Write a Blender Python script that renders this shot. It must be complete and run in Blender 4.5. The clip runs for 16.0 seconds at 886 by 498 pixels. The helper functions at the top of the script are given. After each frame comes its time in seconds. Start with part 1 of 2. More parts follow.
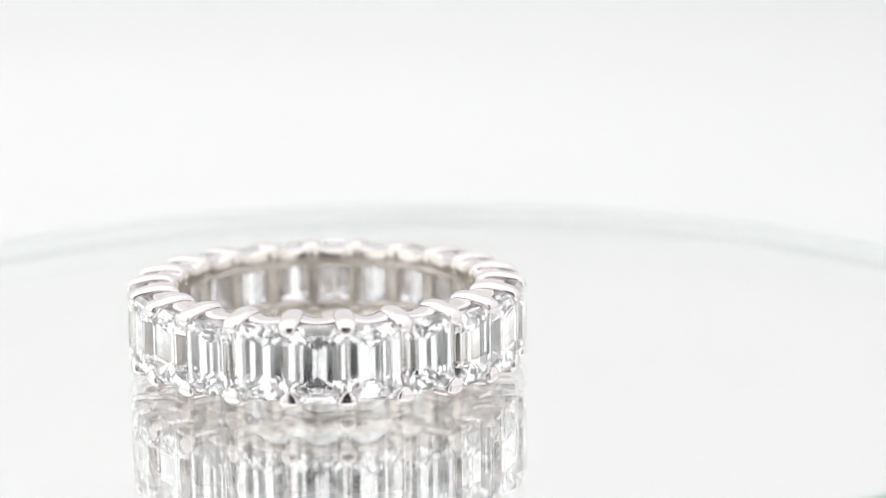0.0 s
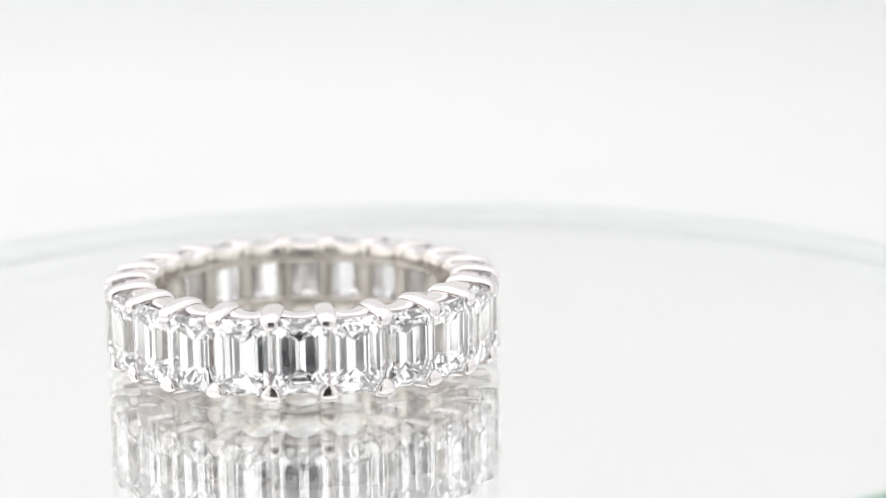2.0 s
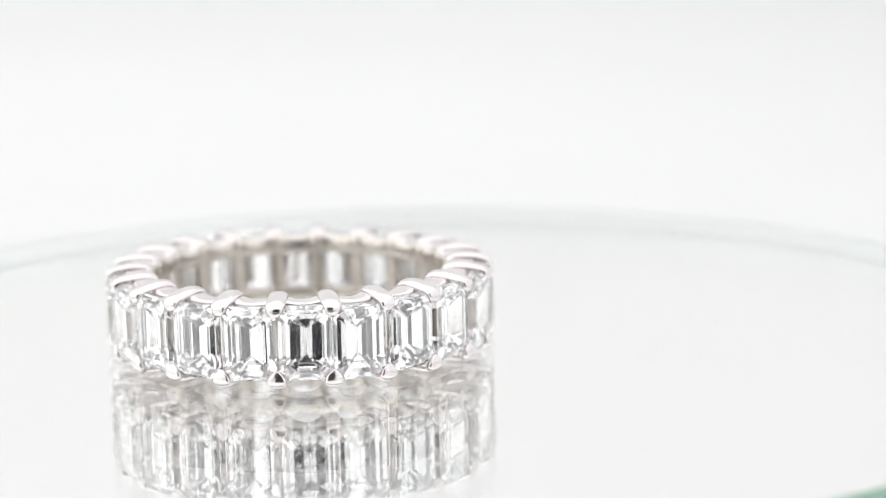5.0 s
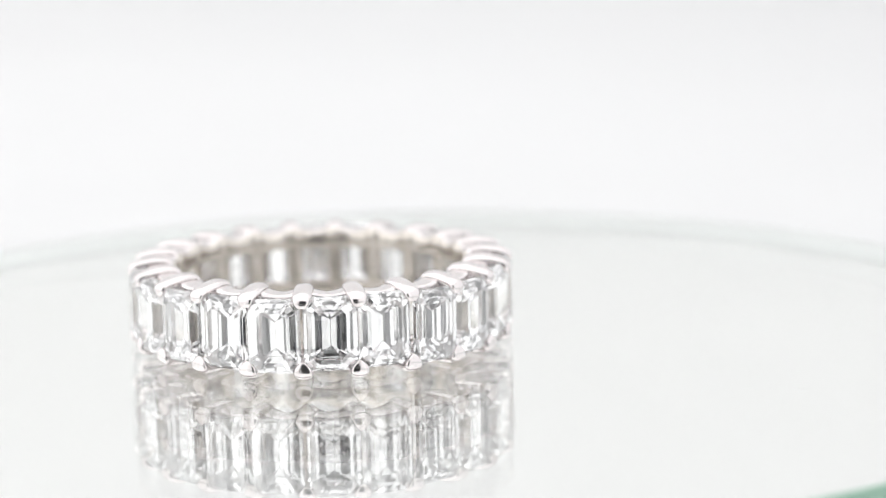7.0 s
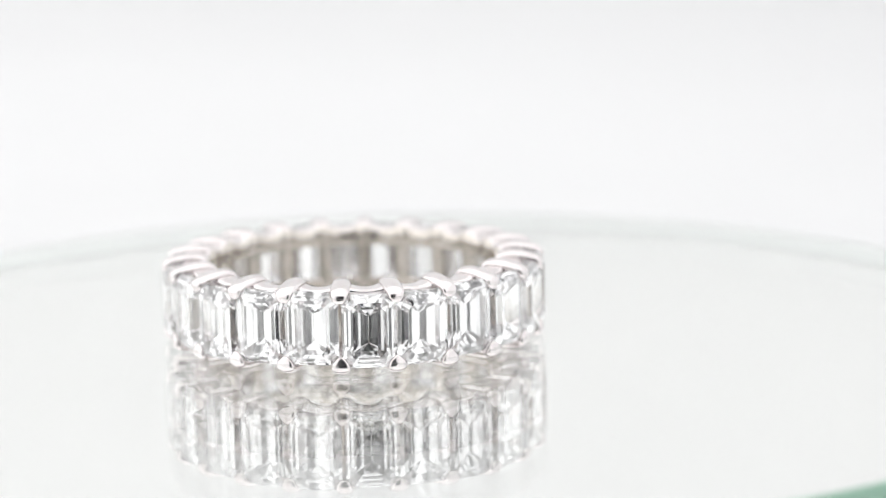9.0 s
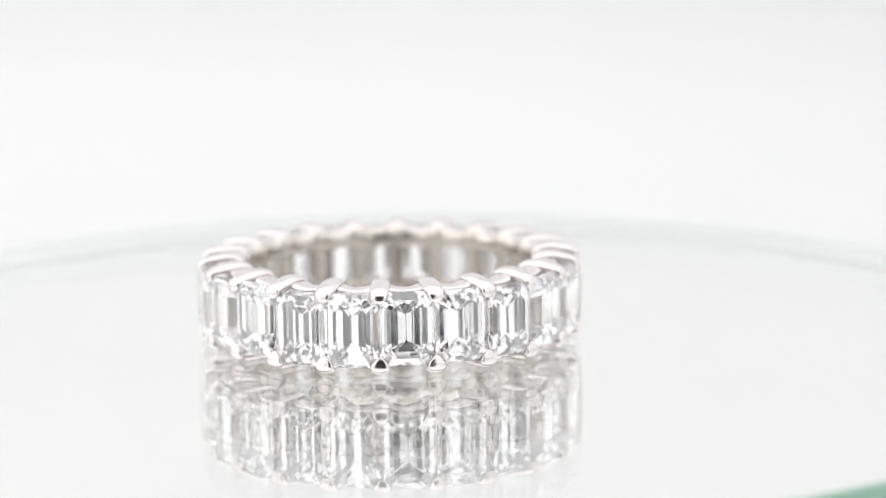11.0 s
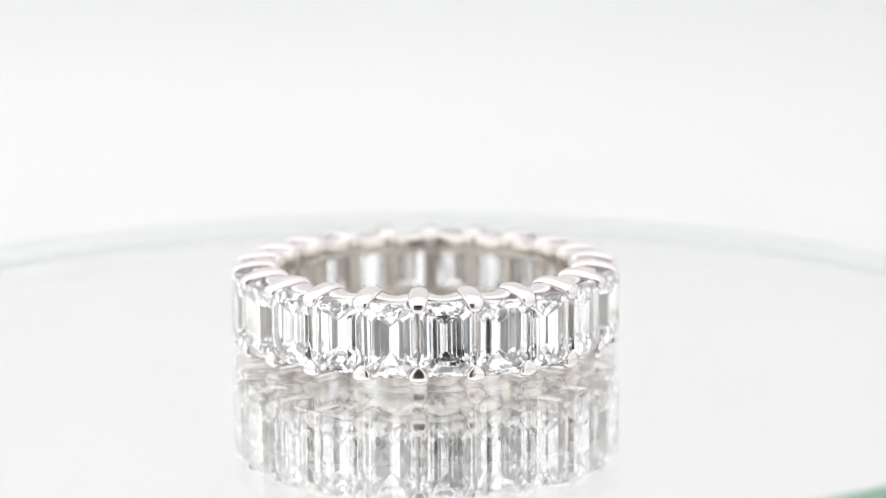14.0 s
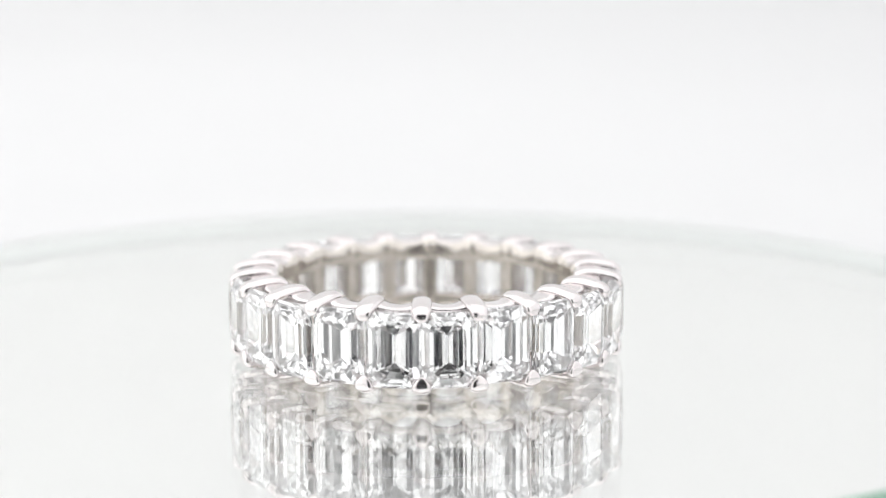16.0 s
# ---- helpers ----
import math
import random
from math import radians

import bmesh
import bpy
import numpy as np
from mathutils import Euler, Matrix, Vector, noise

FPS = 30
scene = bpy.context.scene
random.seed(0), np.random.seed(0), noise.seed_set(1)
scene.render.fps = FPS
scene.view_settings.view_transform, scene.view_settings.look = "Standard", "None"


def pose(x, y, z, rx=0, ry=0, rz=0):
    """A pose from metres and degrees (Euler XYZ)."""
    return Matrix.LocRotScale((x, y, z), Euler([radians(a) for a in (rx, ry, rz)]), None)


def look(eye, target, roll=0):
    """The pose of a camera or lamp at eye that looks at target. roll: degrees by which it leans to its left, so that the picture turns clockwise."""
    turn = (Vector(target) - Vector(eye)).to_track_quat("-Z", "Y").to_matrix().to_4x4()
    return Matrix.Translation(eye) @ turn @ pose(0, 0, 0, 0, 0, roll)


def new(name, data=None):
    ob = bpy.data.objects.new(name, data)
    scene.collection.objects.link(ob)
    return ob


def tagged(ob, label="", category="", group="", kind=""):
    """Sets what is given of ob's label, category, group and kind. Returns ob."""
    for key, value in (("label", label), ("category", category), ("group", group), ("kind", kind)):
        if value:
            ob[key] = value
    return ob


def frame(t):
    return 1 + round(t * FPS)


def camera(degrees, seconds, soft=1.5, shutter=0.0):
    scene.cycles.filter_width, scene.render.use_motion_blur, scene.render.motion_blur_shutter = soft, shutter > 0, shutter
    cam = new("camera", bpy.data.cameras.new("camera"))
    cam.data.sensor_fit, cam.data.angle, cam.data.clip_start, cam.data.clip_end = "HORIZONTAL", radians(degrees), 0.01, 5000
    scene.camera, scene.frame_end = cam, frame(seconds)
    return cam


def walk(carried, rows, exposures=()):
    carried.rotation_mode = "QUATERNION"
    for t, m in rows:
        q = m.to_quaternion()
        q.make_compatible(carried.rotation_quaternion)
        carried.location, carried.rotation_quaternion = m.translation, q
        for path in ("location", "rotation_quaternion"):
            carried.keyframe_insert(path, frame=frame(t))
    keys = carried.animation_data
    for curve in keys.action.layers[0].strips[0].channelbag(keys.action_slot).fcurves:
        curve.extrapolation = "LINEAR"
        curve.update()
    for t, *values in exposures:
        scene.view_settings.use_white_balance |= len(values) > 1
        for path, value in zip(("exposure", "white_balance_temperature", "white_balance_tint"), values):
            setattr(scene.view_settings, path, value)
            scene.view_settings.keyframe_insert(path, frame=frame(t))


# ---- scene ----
cam = camera(17.82, 16.0, soft=1.0)
EYE = (0.0, -0.1508, 0.03596)
AIM = (0.02881, 0.97965, -0.19865)
VIEW = look(EYE, Vector(EYE) + Vector(AIM), -0.745)
cam.data.dof.use_dof = True
cam.data.dof.focus_distance = 0.1465
cam.data.dof.aperture_fstop = 31.0
walk(cam, [(0.0, VIEW), (16.0, VIEW)])

scene.cycles.max_bounces = 24
scene.cycles.glossy_bounces = 16
scene.cycles.transmission_bounces = 20

# ---- world, a faint grey beyond the closed tent ----
world = bpy.data.worlds.new("studio")
world.use_nodes = True
world.node_tree.nodes["Background"].inputs[0].default_value = (0.8, 0.82, 0.85, 1)
world.node_tree.nodes["Background"].inputs[1].default_value = 0.05
scene.world = world

PANEL_TOP, PANEL_LEFT, PANEL_RIGHT, PANEL_FRONT, PANEL_BACK = 0.86, 0.88, 0.60, 0.71, 0.33


# ---- materials ----
def material(name):
    mat = bpy.data.materials.new(name)
    mat.use_nodes = True
    nodes, links = mat.node_tree.nodes, mat.node_tree.links
    return mat, nodes, links, nodes["Principled BSDF"]


def textured(name, low, high, scale, rough, metallic=0.0, bump=0.0, bump_scale=400.0, spread=0.06):
    """Principled surface whose colour drifts between two tones, with fine relief and uneven gloss."""
    mat, nodes, links, b = material(name)
    where = nodes.new("ShaderNodeTexCoord")
    n = nodes.new("ShaderNodeTexNoise")
    n.inputs["Scale"].default_value, n.inputs["Detail"].default_value = scale, 5
    ramp = nodes.new("ShaderNodeValToRGB")
    ramp.color_ramp.elements[0].position, ramp.color_ramp.elements[1].position = 0.3, 0.7
    ramp.color_ramp.elements[0].color, ramp.color_ramp.elements[1].color = (*low, 1), (*high, 1)
    fine = nodes.new("ShaderNodeTexNoise")
    fine.inputs["Scale"].default_value, fine.inputs["Detail"].default_value = bump_scale, 4
    gloss = nodes.new("ShaderNodeMapRange")
    gloss.inputs["To Min"].default_value, gloss.inputs["To Max"].default_value = max(0, rough - spread), rough + spread
    links.new(where.outputs["Object"], n.inputs["Vector"])
    links.new(where.outputs["Object"], fine.inputs["Vector"])
    links.new(n.outputs["Fac"], ramp.inputs["Fac"])
    links.new(ramp.outputs["Color"], b.inputs["Base Color"])
    links.new(fine.outputs["Fac"], gloss.inputs["Value"])
    links.new(gloss.outputs["Result"], b.inputs["Roughness"])
    b.inputs["Metallic"].default_value = metallic
    if bump:
        relief = nodes.new("ShaderNodeBump")
        relief.inputs["Strength"].default_value, relief.inputs["Distance"].default_value = bump, 0.0002
        links.new(fine.outputs["Fac"], relief.inputs["Height"])
        links.new(relief.outputs["Normal"], b.inputs["Normal"])
    return mat


def glowing(name, strength, tint=(1.0, 1.0, 1.0)):
    """Light fabric of the tent: it glows, with a soft weave of uneven brightness."""
    mat, nodes, links, b = material(name)
    n = nodes.new("ShaderNodeTexNoise")
    n.inputs["Scale"].default_value = 6
    where = nodes.new("ShaderNodeTexCoord")
    r = nodes.new("ShaderNodeMapRange")
    r.inputs["To Min"].default_value, r.inputs["To Max"].default_value = strength * 0.92, strength * 1.06
    links.new(where.outputs["Object"], n.inputs["Vector"])
    links.new(n.outputs["Fac"], r.inputs["Value"])
    b.inputs["Base Color"].default_value = (0.55, 0.55, 0.55, 1)
    b.inputs["Roughness"].default_value = 0.9
    b.inputs["Emission Color"].default_value = (*tint, 1)
    links.new(r.outputs["Result"], b.inputs["Emission Strength"])
    return mat


def clear(name, ior, colour, rough=0.0):
    mat, nodes, links, b = material(name)
    nodes.remove(b)
    g = nodes.new("ShaderNodeBsdfGlass")
    g.inputs["IOR"].default_value, g.inputs["Roughness"].default_value = ior, rough
    g.inputs["Color"].default_value = (*colour, 1)
    links.new(g.outputs["BSDF"], nodes["Material Output"].inputs["Surface"])
    return mat


def frosted(name, colour, through_share):
    """Ground glass that scatters light from both its sides."""
    mat, nodes, links, b = material(name)
    nodes.remove(b)
    near, far, mix = (nodes.new(k) for k in ("ShaderNodeBsdfDiffuse", "ShaderNodeBsdfTranslucent", "ShaderNodeMixShader"))
    grain = nodes.new("ShaderNodeTexNoise")
    grain.inputs["Scale"].default_value = 300
    share = nodes.new("ShaderNodeMapRange")
    share.inputs["To Min"].default_value, share.inputs["To Max"].default_value = through_share - 0.1, through_share + 0.1
    links.new(grain.outputs["Fac"], share.inputs["Value"])
    links.new(share.outputs["Result"], mix.inputs[0])
    near.inputs["Color"].default_value = far.inputs["Color"].default_value = (*colour, 1)
    links.new(near.outputs[0], mix.inputs[1])
    links.new(far.outputs[0], mix.inputs[2])
    links.new(mix.outputs[0], nodes["Material Output"].inputs["Surface"])
    return mat


GOLD = textured("white_gold", (0.735, 0.692, 0.69), (0.81, 0.77, 0.768), 900, 0.13, 1.0, 0.06, 5000, 0.05)
# Darker, warmer copy of GOLD: the inner side's dim reflections put into its colour.
GOLD_INNER = textured("shaded_white_gold", (0.60, 0.558, 0.51), (0.72, 0.68, 0.635), 700, 0.22, 1.0, 0.10, 4000, 0.07)

DIAMOND = clear("diamond", 2.42, (0.996, 0.996, 0.997))
GLASS = clear("clear_glass", 1.52, (0.994, 0.998, 0.991))
SILVER = textured("silvered_back", (0.942, 0.943, 0.945), (0.955, 0.956, 0.957), 60, 0.01, 1.0, 0, 400, 0.008)
WALL = frosted("ground_glass_edge", (0.95, 0.985, 0.97), 0.8)
SATIN = textured("rim_reflector_metal", (0.94, 0.96, 0.95), (0.97, 0.985, 0.975), 90, 0.45, 1.0, 0, 900)
EDGE = textured("green_edge", (0.27, 0.46, 0.35), (0.34, 0.53, 0.42), 120, 0.35, 0, 0.15, 3000)
PAPER = textured("white_paper", (0.725, 0.725, 0.73), (0.755, 0.755, 0.76), 9, 0.75, 0, 0.1, 900)
PLASTIC = textured("white_plastic", (0.78, 0.78, 0.78), (0.84, 0.84, 0.83), 40, 0.4, 0, 0.05, 900)
FIBRE = textured("grey_fibre", (0.62, 0.63, 0.62), (0.74, 0.75, 0.74), 900, 0.7)
BLACK = textured("black_board", (0.012, 0.012, 0.013), (0.022, 0.022, 0.023), 30, 0.7, 0, 0.2, 1500)
BLACK_GLOSS = textured("black_lacquer", (0.010, 0.010, 0.011), (0.016, 0.016, 0.017), 60, 0.35, 0, 0.05, 1500)
COATED = textured("coated_lens_glass", (0.010, 0.008, 0.016), (0.016, 0.012, 0.024), 40, 0.05, 0, 0, 900, 0.02)


# ---- mesh helpers, lengths in millimetres ----
def mesh_of(name, verts, faces, mat, smooth=False):
    me = bpy.data.meshes.new(name)
    me.from_pydata([(x / 1000, y / 1000, z / 1000) for x, y, z in verts], [], faces)
    bm = bmesh.new()
    bm.from_mesh(me)
    bmesh.ops.recalc_face_normals(bm, faces=bm.faces)
    bm.to_mesh(me)
    bm.free()
    me.materials.append(mat)
    for p in me.polygons:
        p.use_smooth = smooth
    return me


def part(name, me, parent, label=""):
    ob = new(name, me)
    ob.parent = parent
    return tagged(ob, label)


def lathe(profile, steps=128, closed=True):
    """Vertices and faces of a profile of (radius, height) turned round z."""
    verts, faces, n = [], [], len(profile)
    for i in range(steps):
        a = 2 * math.pi * i / steps
        verts += [(r * math.cos(a), r * math.sin(a), z) for r, z in profile]
    for i in range(steps):
        j = (i + 1) % steps
        for k in range(n if closed else n - 1):
            m = (k + 1) % n
            faces.append((i * n + k, j * n + k, j * n + m, i * n + m))
    return verts, faces


def board(x0, x1, y0, y1, z0, z1):
    v = [(x, y, z) for x in (x0, x1) for y in (y0, y1) for z in (z0, z1)]
    return v, [(0, 1, 3, 2), (4, 6, 7, 5), (0, 4, 5, 1), (2, 3, 7, 6), (0, 2, 6, 4), (1, 5, 7, 3)]


def structure(name, me, label, category):
    return tagged(new(name, me), label, category, kind="structure")


# ---- the tent ----
FLOOR = -14.0


def sweep():
    """White paper that lies flat and curves up into the back wall."""
    line = [(-330.0, FLOOR), (295.0, FLOOR)]
    for i in range(1, 13):
        a = math.pi / 2 * i / 12
        line.append((295 + 40 * math.sin(a), FLOOR + 40 * (1 - math.cos(a))))
    line.append((335.0, 34.0))
    back = [(y + (1.5 if i > 1 else 0), z - (1.5 if i < len(line) - 2 else 0)) for i, (y, z) in enumerate(line)]
    loop = line + back[::-1]
    n = len(loop)
    verts = [(-330.0, y, z) for y, z in loop] + [(330.0, y, z) for y, z in loop]
    faces = [(i, (i + 1) % n, n + (i + 1) % n, n + i) for i in range(n)]
    half = len(line)
    for s in (0, n):
        faces += [(s + i, s + i + 1, s + n - 2 - i, s + n - 1 - i) for i in range(half - 1)]
    return mesh_of("backdrop", verts, faces, PAPER, True)


structure("backdrop", sweep(), "white seamless paper sweep curving up behind the turntable", "backdrop")
structure("wall_left", mesh_of("wall_left", *board(-336, -331, -335, 345, FLOOR, 400), glowing("diffuser_left", PANEL_LEFT)),
          "glowing white fabric side of a light tent", "wall")
structure("wall_right", mesh_of("wall_right", *board(331, 336, -335, 345, FLOOR, 400), glowing("diffuser_right", PANEL_RIGHT, (0.97, 0.98, 1.0))),
          "glowing white fabric side of a light tent", "wall")
structure("wall_back", mesh_of("wall_back", *board(-330, 330, 340, 344, FLOOR, 400), glowing("diffuser_back", PANEL_BACK)),
          "glowing white fabric back of a light tent", "wall")
structure("wall_front", mesh_of("wall_front", *board(-336, 336, -340, -336, FLOOR, 400), glowing("diffuser_front", PANEL_FRONT)),
          "white fabric front of a light tent", "wall")
structure("ceiling", mesh_of("ceiling", *board(-336, 336, -340, 345, 401, 406), glowing("diffuser_top", PANEL_TOP)),
          "glowing white fabric top of a light tent", "ceiling")


# ---- unseen black board added for dark reflections, and the lens in it ----
def black_board(w0, w1, h1, hole, cz):
    """A board with a round hole; 5 mm thick."""
    steps, verts, faces = 48, [], []
    for y in (-2.5, 2.5):
        for i in range(steps):
            a = 2 * math.pi * i / steps
            c, s = math.cos(a), math.sin(a)
            verts.append((hole * c, y, cz + hole * s))
            k = min((w1 if c > 0 else -w0) / max(abs(c), 1e-6), ((h1 - cz) if s > 0 else (cz - FLOOR)) / max(abs(s), 1e-6))
            verts.append((k * c, y, cz + k * s))
    n = 2 * steps
    for i in range(steps):
        j = (i + 1) % steps
        a, b, c, d = 2 * i, 2 * i + 1, 2 * j + 1, 2 * j
        faces += [(a, b, c, d), (n + a, n + d, n + c, n + b), (a, d, n + d, n + a), (b, n + b, n + c, c)]
    return mesh_of("black_board", verts, faces, BLACK)


shield = tagged(new("dark_reflection_board", black_board(-68, 68, 112, 34, 42)), "unseen matte black board round the lens, added for dark reflections", "board")
shield.matrix_basis = pose(0, -0.19, 0)


def lens():
    root = tagged(new("camera_lens"), "black macro lens poking through the black board", "lens")
    v, f = lathe([(22, 0), (24, -1), (30, -1), (31.5, -2.5), (31.5, -60), (22, -60)], 64)
    barrel = part("barrel", mesh_of("barrel", v, f, BLACK_GLOSS, False), root)
    ring = [(31.6, -14), (33, -15), (33, -28), (31.6, -29)]
    part("focus_ring", mesh_of("focus_ring", *lathe(ring, 72), BLACK), root, "ribbed black rubber focus ring")
    dome = [(0.01, -2.0)] + [(22.5 * i / 6, -2.0 - 3.0 * (i / 6) ** 2) for i in range(1, 7)] + [(22.5, -9), (0.01, -9)]
    part("front_glass", mesh_of("front_glass", *lathe(dome, 48), COATED, True), root, "dark coated front glass")
    root.matrix_basis = look(Vector(EYE) - 0.012 * Vector(AIM), Vector(EYE) + Vector(AIM)) @ pose(0, 0, 0, 180, 0, 0)
    return root


lens()


# ---- turntable ----
RIM, THICK = 37.7, 3.7


def turntable_base():
    root = tagged(new("turntable_base"), "white plastic turntable foot under the mirror disc", "turntable")
    body = [(0.01, FLOOR), (28, FLOOR), (29, FLOOR + 1), (29, -6.2), (28, -5.2), (0.01, -5.2)]
    part("body", mesh_of("body", *lathe(body, 96), PLASTIC), root)
    hub = [(0.01, -5.2), (12, -5.2), (12, -THICK - 0.22), (0.01, -THICK - 0.22)]
    part("hub", mesh_of("hub", *lathe(hub, 64), PLASTIC), root)
    root.matrix_basis = pose(0.0022, 0.0019, 0)
    return root


def mirror_disc():
    root = tagged(new("mirror_disc"), "round mirror of thick green-edged glass, clean and bright", "mirror")
    v = [(RIM * math.cos(2 * math.pi * i / 256), RIM * math.sin(2 * math.pi * i / 256), 0.0) for i in range(256)]
    f = [tuple(range(256))]
    part("glass_sheet", mesh_of("glass_sheet", v, f, GLASS), root, "clear glass sheet")
    back = [(0.01, -THICK), (RIM, -THICK), (RIM, -THICK - 0.05), (0.01, -THICK - 0.05)]
    part("silver_backing", mesh_of("silver_backing", *lathe(back, 256), SILVER), root, "silvered mirror back")
    wall = [(RIM, -THICK), (RIM, -1.2)]
    part("glass_edge", mesh_of("glass_edge", *lathe(wall, 256, closed=False), WALL, True), root, "frosted ground glass edge")
    # Reflector added inside the glass edge to keep the far rim bright.
    lip = [(RIM, -1.2), (RIM, 0.0)]
    part("reflector_lip", mesh_of("reflector_lip", *lathe(lip, 256, closed=False), SATIN, True), root, "added satin reflector lip that brightens the far edge from inside")
    edge = [(RIM + 0.02, -1.25), (RIM + 0.02, -0.01), (RIM + 0.10, -0.06), (RIM + 0.14, -0.25), (RIM + 0.14, -1.15), (RIM + 0.08, -1.25)]
    part("green_edge", mesh_of("green_edge", *lathe(edge, 256), EDGE, True), root, "pale green ground glass bevel")
    rnd, v, f = random.Random(12), [], []
    for _ in range(9):
        r, a, d = RIM * rnd.uniform(0.4, 0.95), rnd.uniform(0, 6.28), rnd.uniform(0.015, 0.035)
        x, y, l, b = r * math.cos(a), r * math.sin(a), d * rnd.uniform(1, 4), rnd.uniform(0, 3.14)
        c, e, n = math.cos(b), math.sin(b), len(v)
        v += [(x + c * l, y + e * l, 0.004), (x - e * d, y + c * d, 0.004), (x - c * l, y - e * l, 0.004), (x + e * d, y - c * d, 0.004), (x, y, d * 0.8)]
        f += [(n, n + 1, n + 4), (n + 1, n + 2, n + 4), (n + 2, n + 3, n + 4), (n + 3, n, n + 4), (n + 3, n + 2, n + 1, n)]
    tagged(part("dust", mesh_of("dust", v, f, PLASTIC), root, "a few pale specks of dust"), kind="stuff")
    lint = []
    for i in range(7):
        u = i / 6 - 0.5
        w = 0.022 - 0.03 * abs(u)
        lint += [(0.66 * u, 0.10 * u * u - w, 0.01), (0.66 * u, 0.10 * u * u + w, 0.01), (0.66 * u, 0.10 * u * u, 0.034)]
    f = [(3 * i + a, 3 * i + b, 3 * i + 3 + b, 3 * i + 3 + a) for i in range(6) for a, b in ((0, 1), (1, 2), (2, 0))] + [(0, 2, 1), (18, 19, 20)]
    fibre = part("lint", mesh_of("lint", lint, f, FIBRE), root, "short grey fibre of lint")
    fibre.matrix_basis = pose(-0.02372, -0.00614, 0, 0, 0, -137)
    return root


turntable_base()
disc = mirror_disc()

# ---- the ring ----
COUNT, MID = 22, 2.36
STEP = 2 * math.pi / COUNT


def stone_mesh(seed):
    """Emerald cut: table, stepped crown, girdle, stepped pavilion and keel; outwards is +x."""
    rnd = random.Random(seed)
    levels = [(10.62, 0.84, 1.36, 0.30), (10.56, 1.02, 1.57, 0.37), (10.44, 1.23, 1.78, 0.43), (10.25, 1.440, 1.97, 0.47), (10.18, 1.432, 1.97, 0.47),
              (9.70, 0.975, 1.56, 0.31), (9.255, 0.50, 1.12, 0.14), (8.84, 0.02, 0.70, 0.006)]
    verts, faces = [], []
    for i, (r, w, h, c) in enumerate(levels):
        if i not in (3, 4):
            r += rnd.uniform(-0.02, 0.02)
            w, h = w * rnd.uniform(0.965, 1.035), h * rnd.uniform(0.98, 1.02)
        if i == len(levels) - 1:
            w = 0.02
        dy = rnd.uniform(-0.03, 0.03) if i > 4 else 0
        for y, z in ((w, h - c), (w - c, h), (c - w, h), (-w, h - c), (-w, c - h), (c - w, -h), (w - c, -h), (w, c - h)):
            if abs(y) < 0.004:
                y = math.copysign(0.004, y)
            verts.append((r, y + dy, MID + z))
    for i in range(len(levels) - 1):
        for k in range(8):
            m = (k + 1) % 8
            faces.append((8 * i + k, 8 * i + m, 8 * i + 8 + m, 8 * i + 8 + k))
    faces.append(tuple(range(8)))
    n = 8 * (len(levels) - 1)
    faces.append(tuple(range(n + 7, n - 1, -1)))
    return mesh_of("emerald_cut_stone", verts, faces, DIAMOND)


def spline(points, n):
    """Catmull-Rom through the points, n steps a span."""
    pts = [points[0]] + list(points) + [points[-1]]
    out = []
    for i in range(1, len(pts) - 2):
        a, b, c, d = (np.array(pts[i + k], float) for k in (-1, 0, 1, 2))
        for s in range(n):
            t = s / n
            out.append(0.5 * (2 * b + (c - a) * t + (2 * a - 5 * b + 4 * c - d) * t * t + (3 * b - a - 3 * c + d) * t ** 3))
    out.append(np.array(points[-1], float))
    return out


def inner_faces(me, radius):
    """Gives the faces that touch the finger, within the radius, the shaded metal."""
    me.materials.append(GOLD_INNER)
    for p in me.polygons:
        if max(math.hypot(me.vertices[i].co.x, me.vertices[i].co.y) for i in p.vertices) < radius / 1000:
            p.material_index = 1


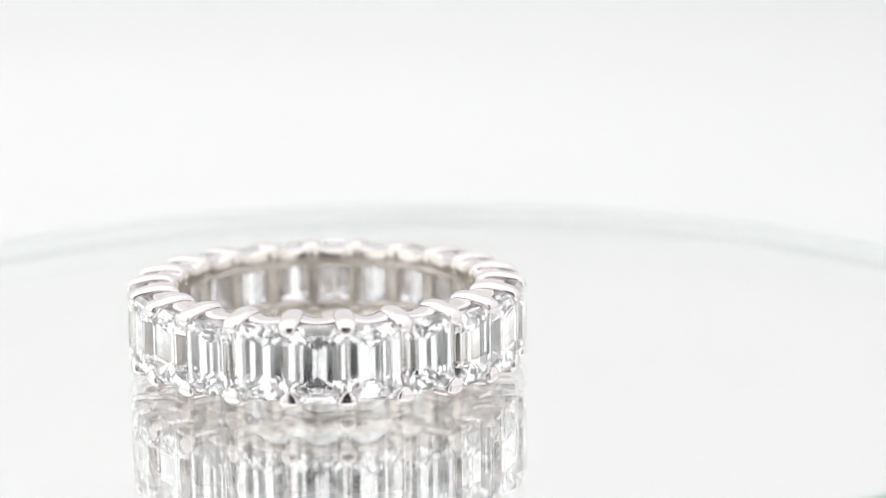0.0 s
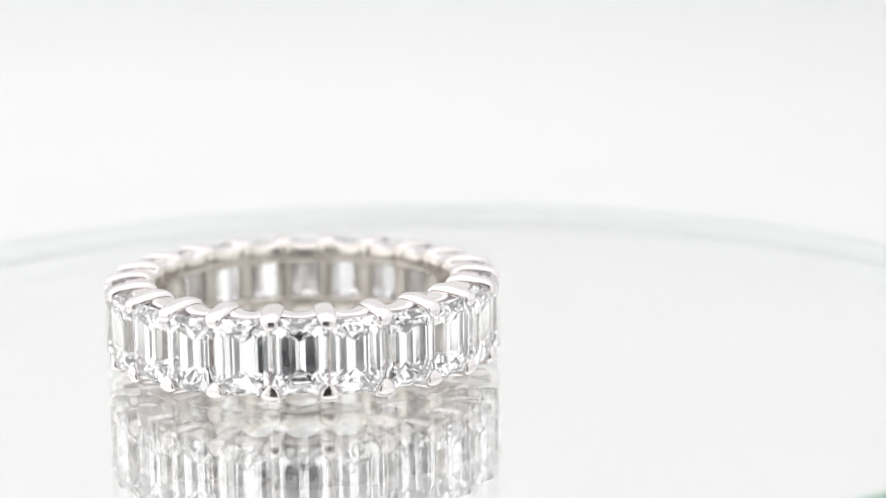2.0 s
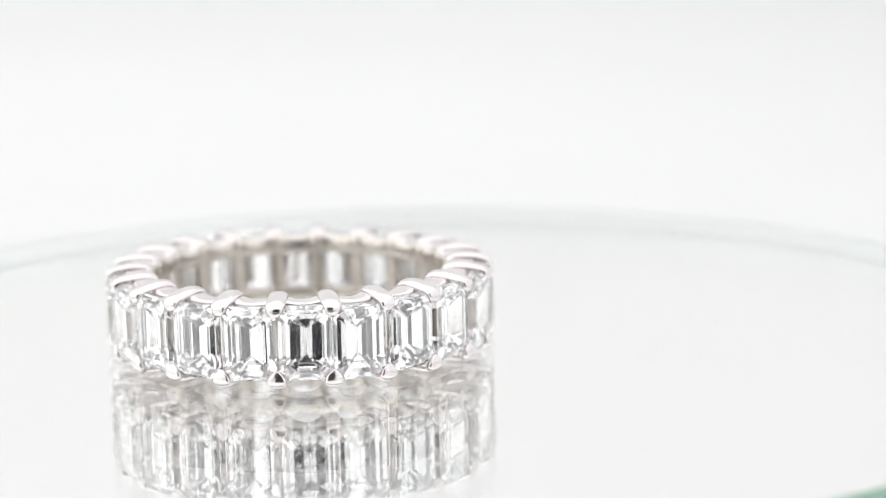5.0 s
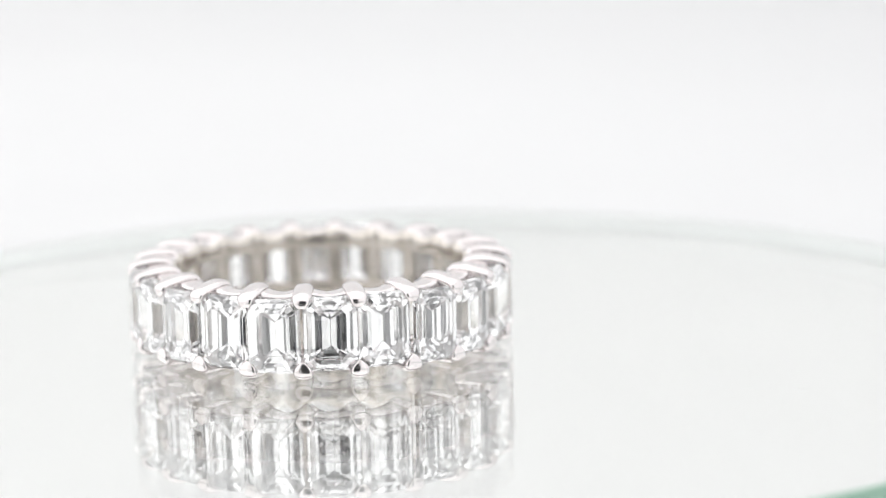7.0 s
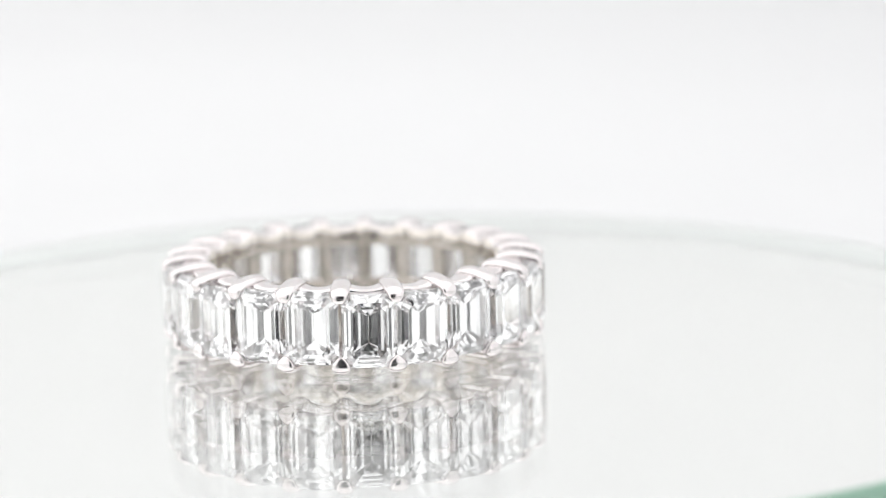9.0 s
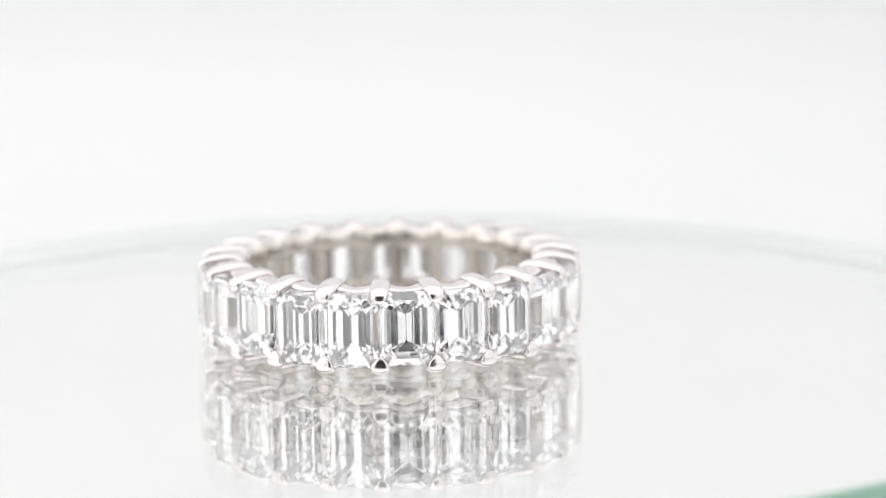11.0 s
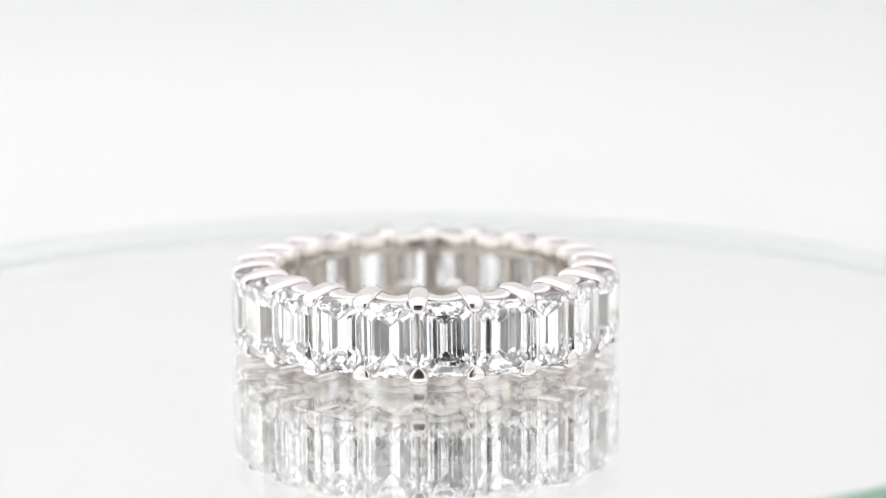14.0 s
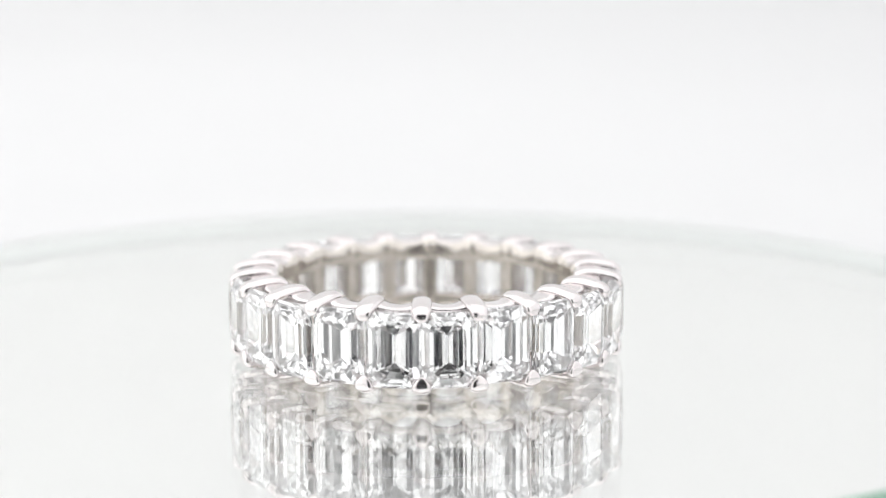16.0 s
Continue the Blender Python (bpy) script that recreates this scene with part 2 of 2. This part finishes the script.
def claw_mesh(flip):
    """Half-round bar over the edge of two stones, from the inner band to a rounded tip. Rows: radius, height, width, thickness."""
    tip = [(10.12, 4.49, 1.00, 0.55), (10.41, 4.36, 1.02, 0.45), (10.46, 4.06, 0.82, 0.36), (10.47, 3.76, 0.22, 0.14)] if flip else [
        (10.08, 4.36, 1.02, 0.56), (10.38, 4.22, 0.92, 0.50), (10.47, 4.00, 0.76, 0.42), (10.51, 3.80, 0.36, 0.18)]
    rows = [(8.05, 3.72, 0.72, 0.42), (8.14, 4.14, 0.88, 0.50), (8.46, 4.45, 1.00, 0.58), (9.15, 4.50, 1.06, 0.60), *tip]
    path = spline(rows, 4)
    verts, faces, ring = [], [], 16
    for i, (r, z, w, th) in enumerate(path):
        nxt, prv = path[min(i + 1, len(path) - 1)], path[max(i - 1, 0)]
        tr, tz = nxt[0] - prv[0], nxt[1] - prv[1]
        ln = math.hypot(tr, tz) or 1
        nr, nz = -tz / ln, tr / ln
        for k in range(ring):
            a = 2 * math.pi * k / ring
            y = w / 2 * math.copysign(abs(math.cos(a)) ** 0.8, math.cos(a))
            flat = 1.0 if i < len(path) - 9 else 0.45
            o = th / 2 * math.copysign(abs(math.sin(a)) ** flat, math.sin(a)) * (1.0 if math.sin(a) > 0 else 0.8)
            zz = z + nz * o
            verts.append((r + nr * o, y, 2 * MID - zz if flip else zz))
    for i in range(len(path) - 1):
        for k in range(ring):
            m = (k + 1) % ring
            faces.append((i * ring + k, i * ring + m, (i + 1) * ring + m, (i + 1) * ring + k))
    faces.append(tuple(range(ring)))
    n = (len(path) - 1) * ring
    faces.append(tuple(range(n + ring - 1, n - 1, -1)))
    me = mesh_of("claw", verts, faces, GOLD, True)
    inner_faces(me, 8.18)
    return me


def gallery_mesh(flip):
    """Scalloped rail that runs round under the claws and carries the stones' ends."""
    verts, faces, steps, n = [], [], COUNT * 14, 8
    for i in range(steps):
        a = 2 * math.pi * i / steps
        s = 0.5 + 0.5 * math.cos(a * COUNT)
        top = 4.29 + 0.27 * s ** 1.3
        loop = [(8.04, 3.34), (8.00, 3.44), (8.00, top - 0.22), (8.12, top - 0.06), (8.7, top + 0.05), (9.40, top + 0.05 - 0.08 * s), (9.66, 4.22 + 0.1 * s), (8.65, 3.34)]
        for r, z in loop:
            verts.append((r * math.cos(a), r * math.sin(a), 2 * MID - z if flip else z))
    for i in range(steps):
        j = (i + 1) % steps
        for k in range(n):
            m = (k + 1) % n
            faces.append((i * n + k, j * n + k, j * n + m, i * n + m))
    me = mesh_of("gallery_rail", verts, faces, GOLD, True)
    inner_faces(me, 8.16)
    return me


def post_mesh():
    """Upright bar of the inner band between two stones, its inner face slightly crowned."""
    sec = [(8.08, -0.38), (8.02, -0.27), (8.00, 0.0), (8.02, 0.27), (8.08, 0.38), (8.45, 0.34), (9.0, 0.08), (9.0, -0.08), (8.45, -0.34)]
    verts = [(r, y, z) for z in (1.0, 2 * MID - 1.0) for r, y in sec]
    n = len(sec)
    faces = [(k, (k + 1) % n, n + (k + 1) % n, n + k) for k in range(n)] + [tuple(range(n)), tuple(range(2 * n - 1, n - 1, -1))]
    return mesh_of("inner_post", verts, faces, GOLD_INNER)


def eternity_ring():
    root = tagged(new("eternity_ring"), "white gold eternity ring set all round with emerald-cut diamonds", "ring")
    part("gallery_rail", gallery_mesh(False), root, "scalloped polished white gold rail")
    part("gallery_rail", gallery_mesh(True), root, "scalloped polished white gold rail")
    cuts = [stone_mesh(s) for s in range(11)]
    top, low, post = claw_mesh(False), claw_mesh(True), post_mesh()
    rnd = random.Random(5)
    for k in range(COUNT):
        a = math.degrees(k * STEP)
        for name, me in (("claw", top), ("claw", low), ("inner_post", post)):
            part(name, me, root).matrix_basis = pose(0, 0, 0, 0, 0, a)
        st = part("emerald_cut_diamond", cuts[(k * 5) % 11], root, "clear colourless step-cut diamond")
        st.matrix_basis = pose(0, 0, 0, 0, 0, a + math.degrees(STEP) / 2) @ pose(0, 0, 0, rnd.uniform(-0.6, 0.6), rnd.uniform(-0.5, 0.5), rnd.uniform(-0.4, 0.4))
    return root


ring = eternity_ring()


# ---- what moves: the mirror disc turns and carries the ring round, off its centre ----
def turn(t):
    return 4.2347 - 0.2789 * t - 0.00076 * (t - 8) ** 2 + 0.00036 * max(t - 12, 0) ** 3


def motions():
    times = [i * 0.5 for i in range(33)]
    tilt = Matrix.Rotation(-0.0057, 4, "X") @ Matrix.Rotation(0.0075, 4, "Y")
    first = math.degrees(-5.0812)
    rows_ring, rows_disc = [], []
    for t in times:
        wobble = Matrix.Rotation(turn(t), 4, "Z") @ tilt
        rows_ring.append((t, wobble @ pose(0.003588, -0.000125, 0.0001, 0, 0, first)))
        rows_disc.append((t, Matrix.Translation((0.0022, 0.0019, 0)) @ wobble))
    walk(ring, rows_ring)
    walk(disc, rows_disc)


motions()
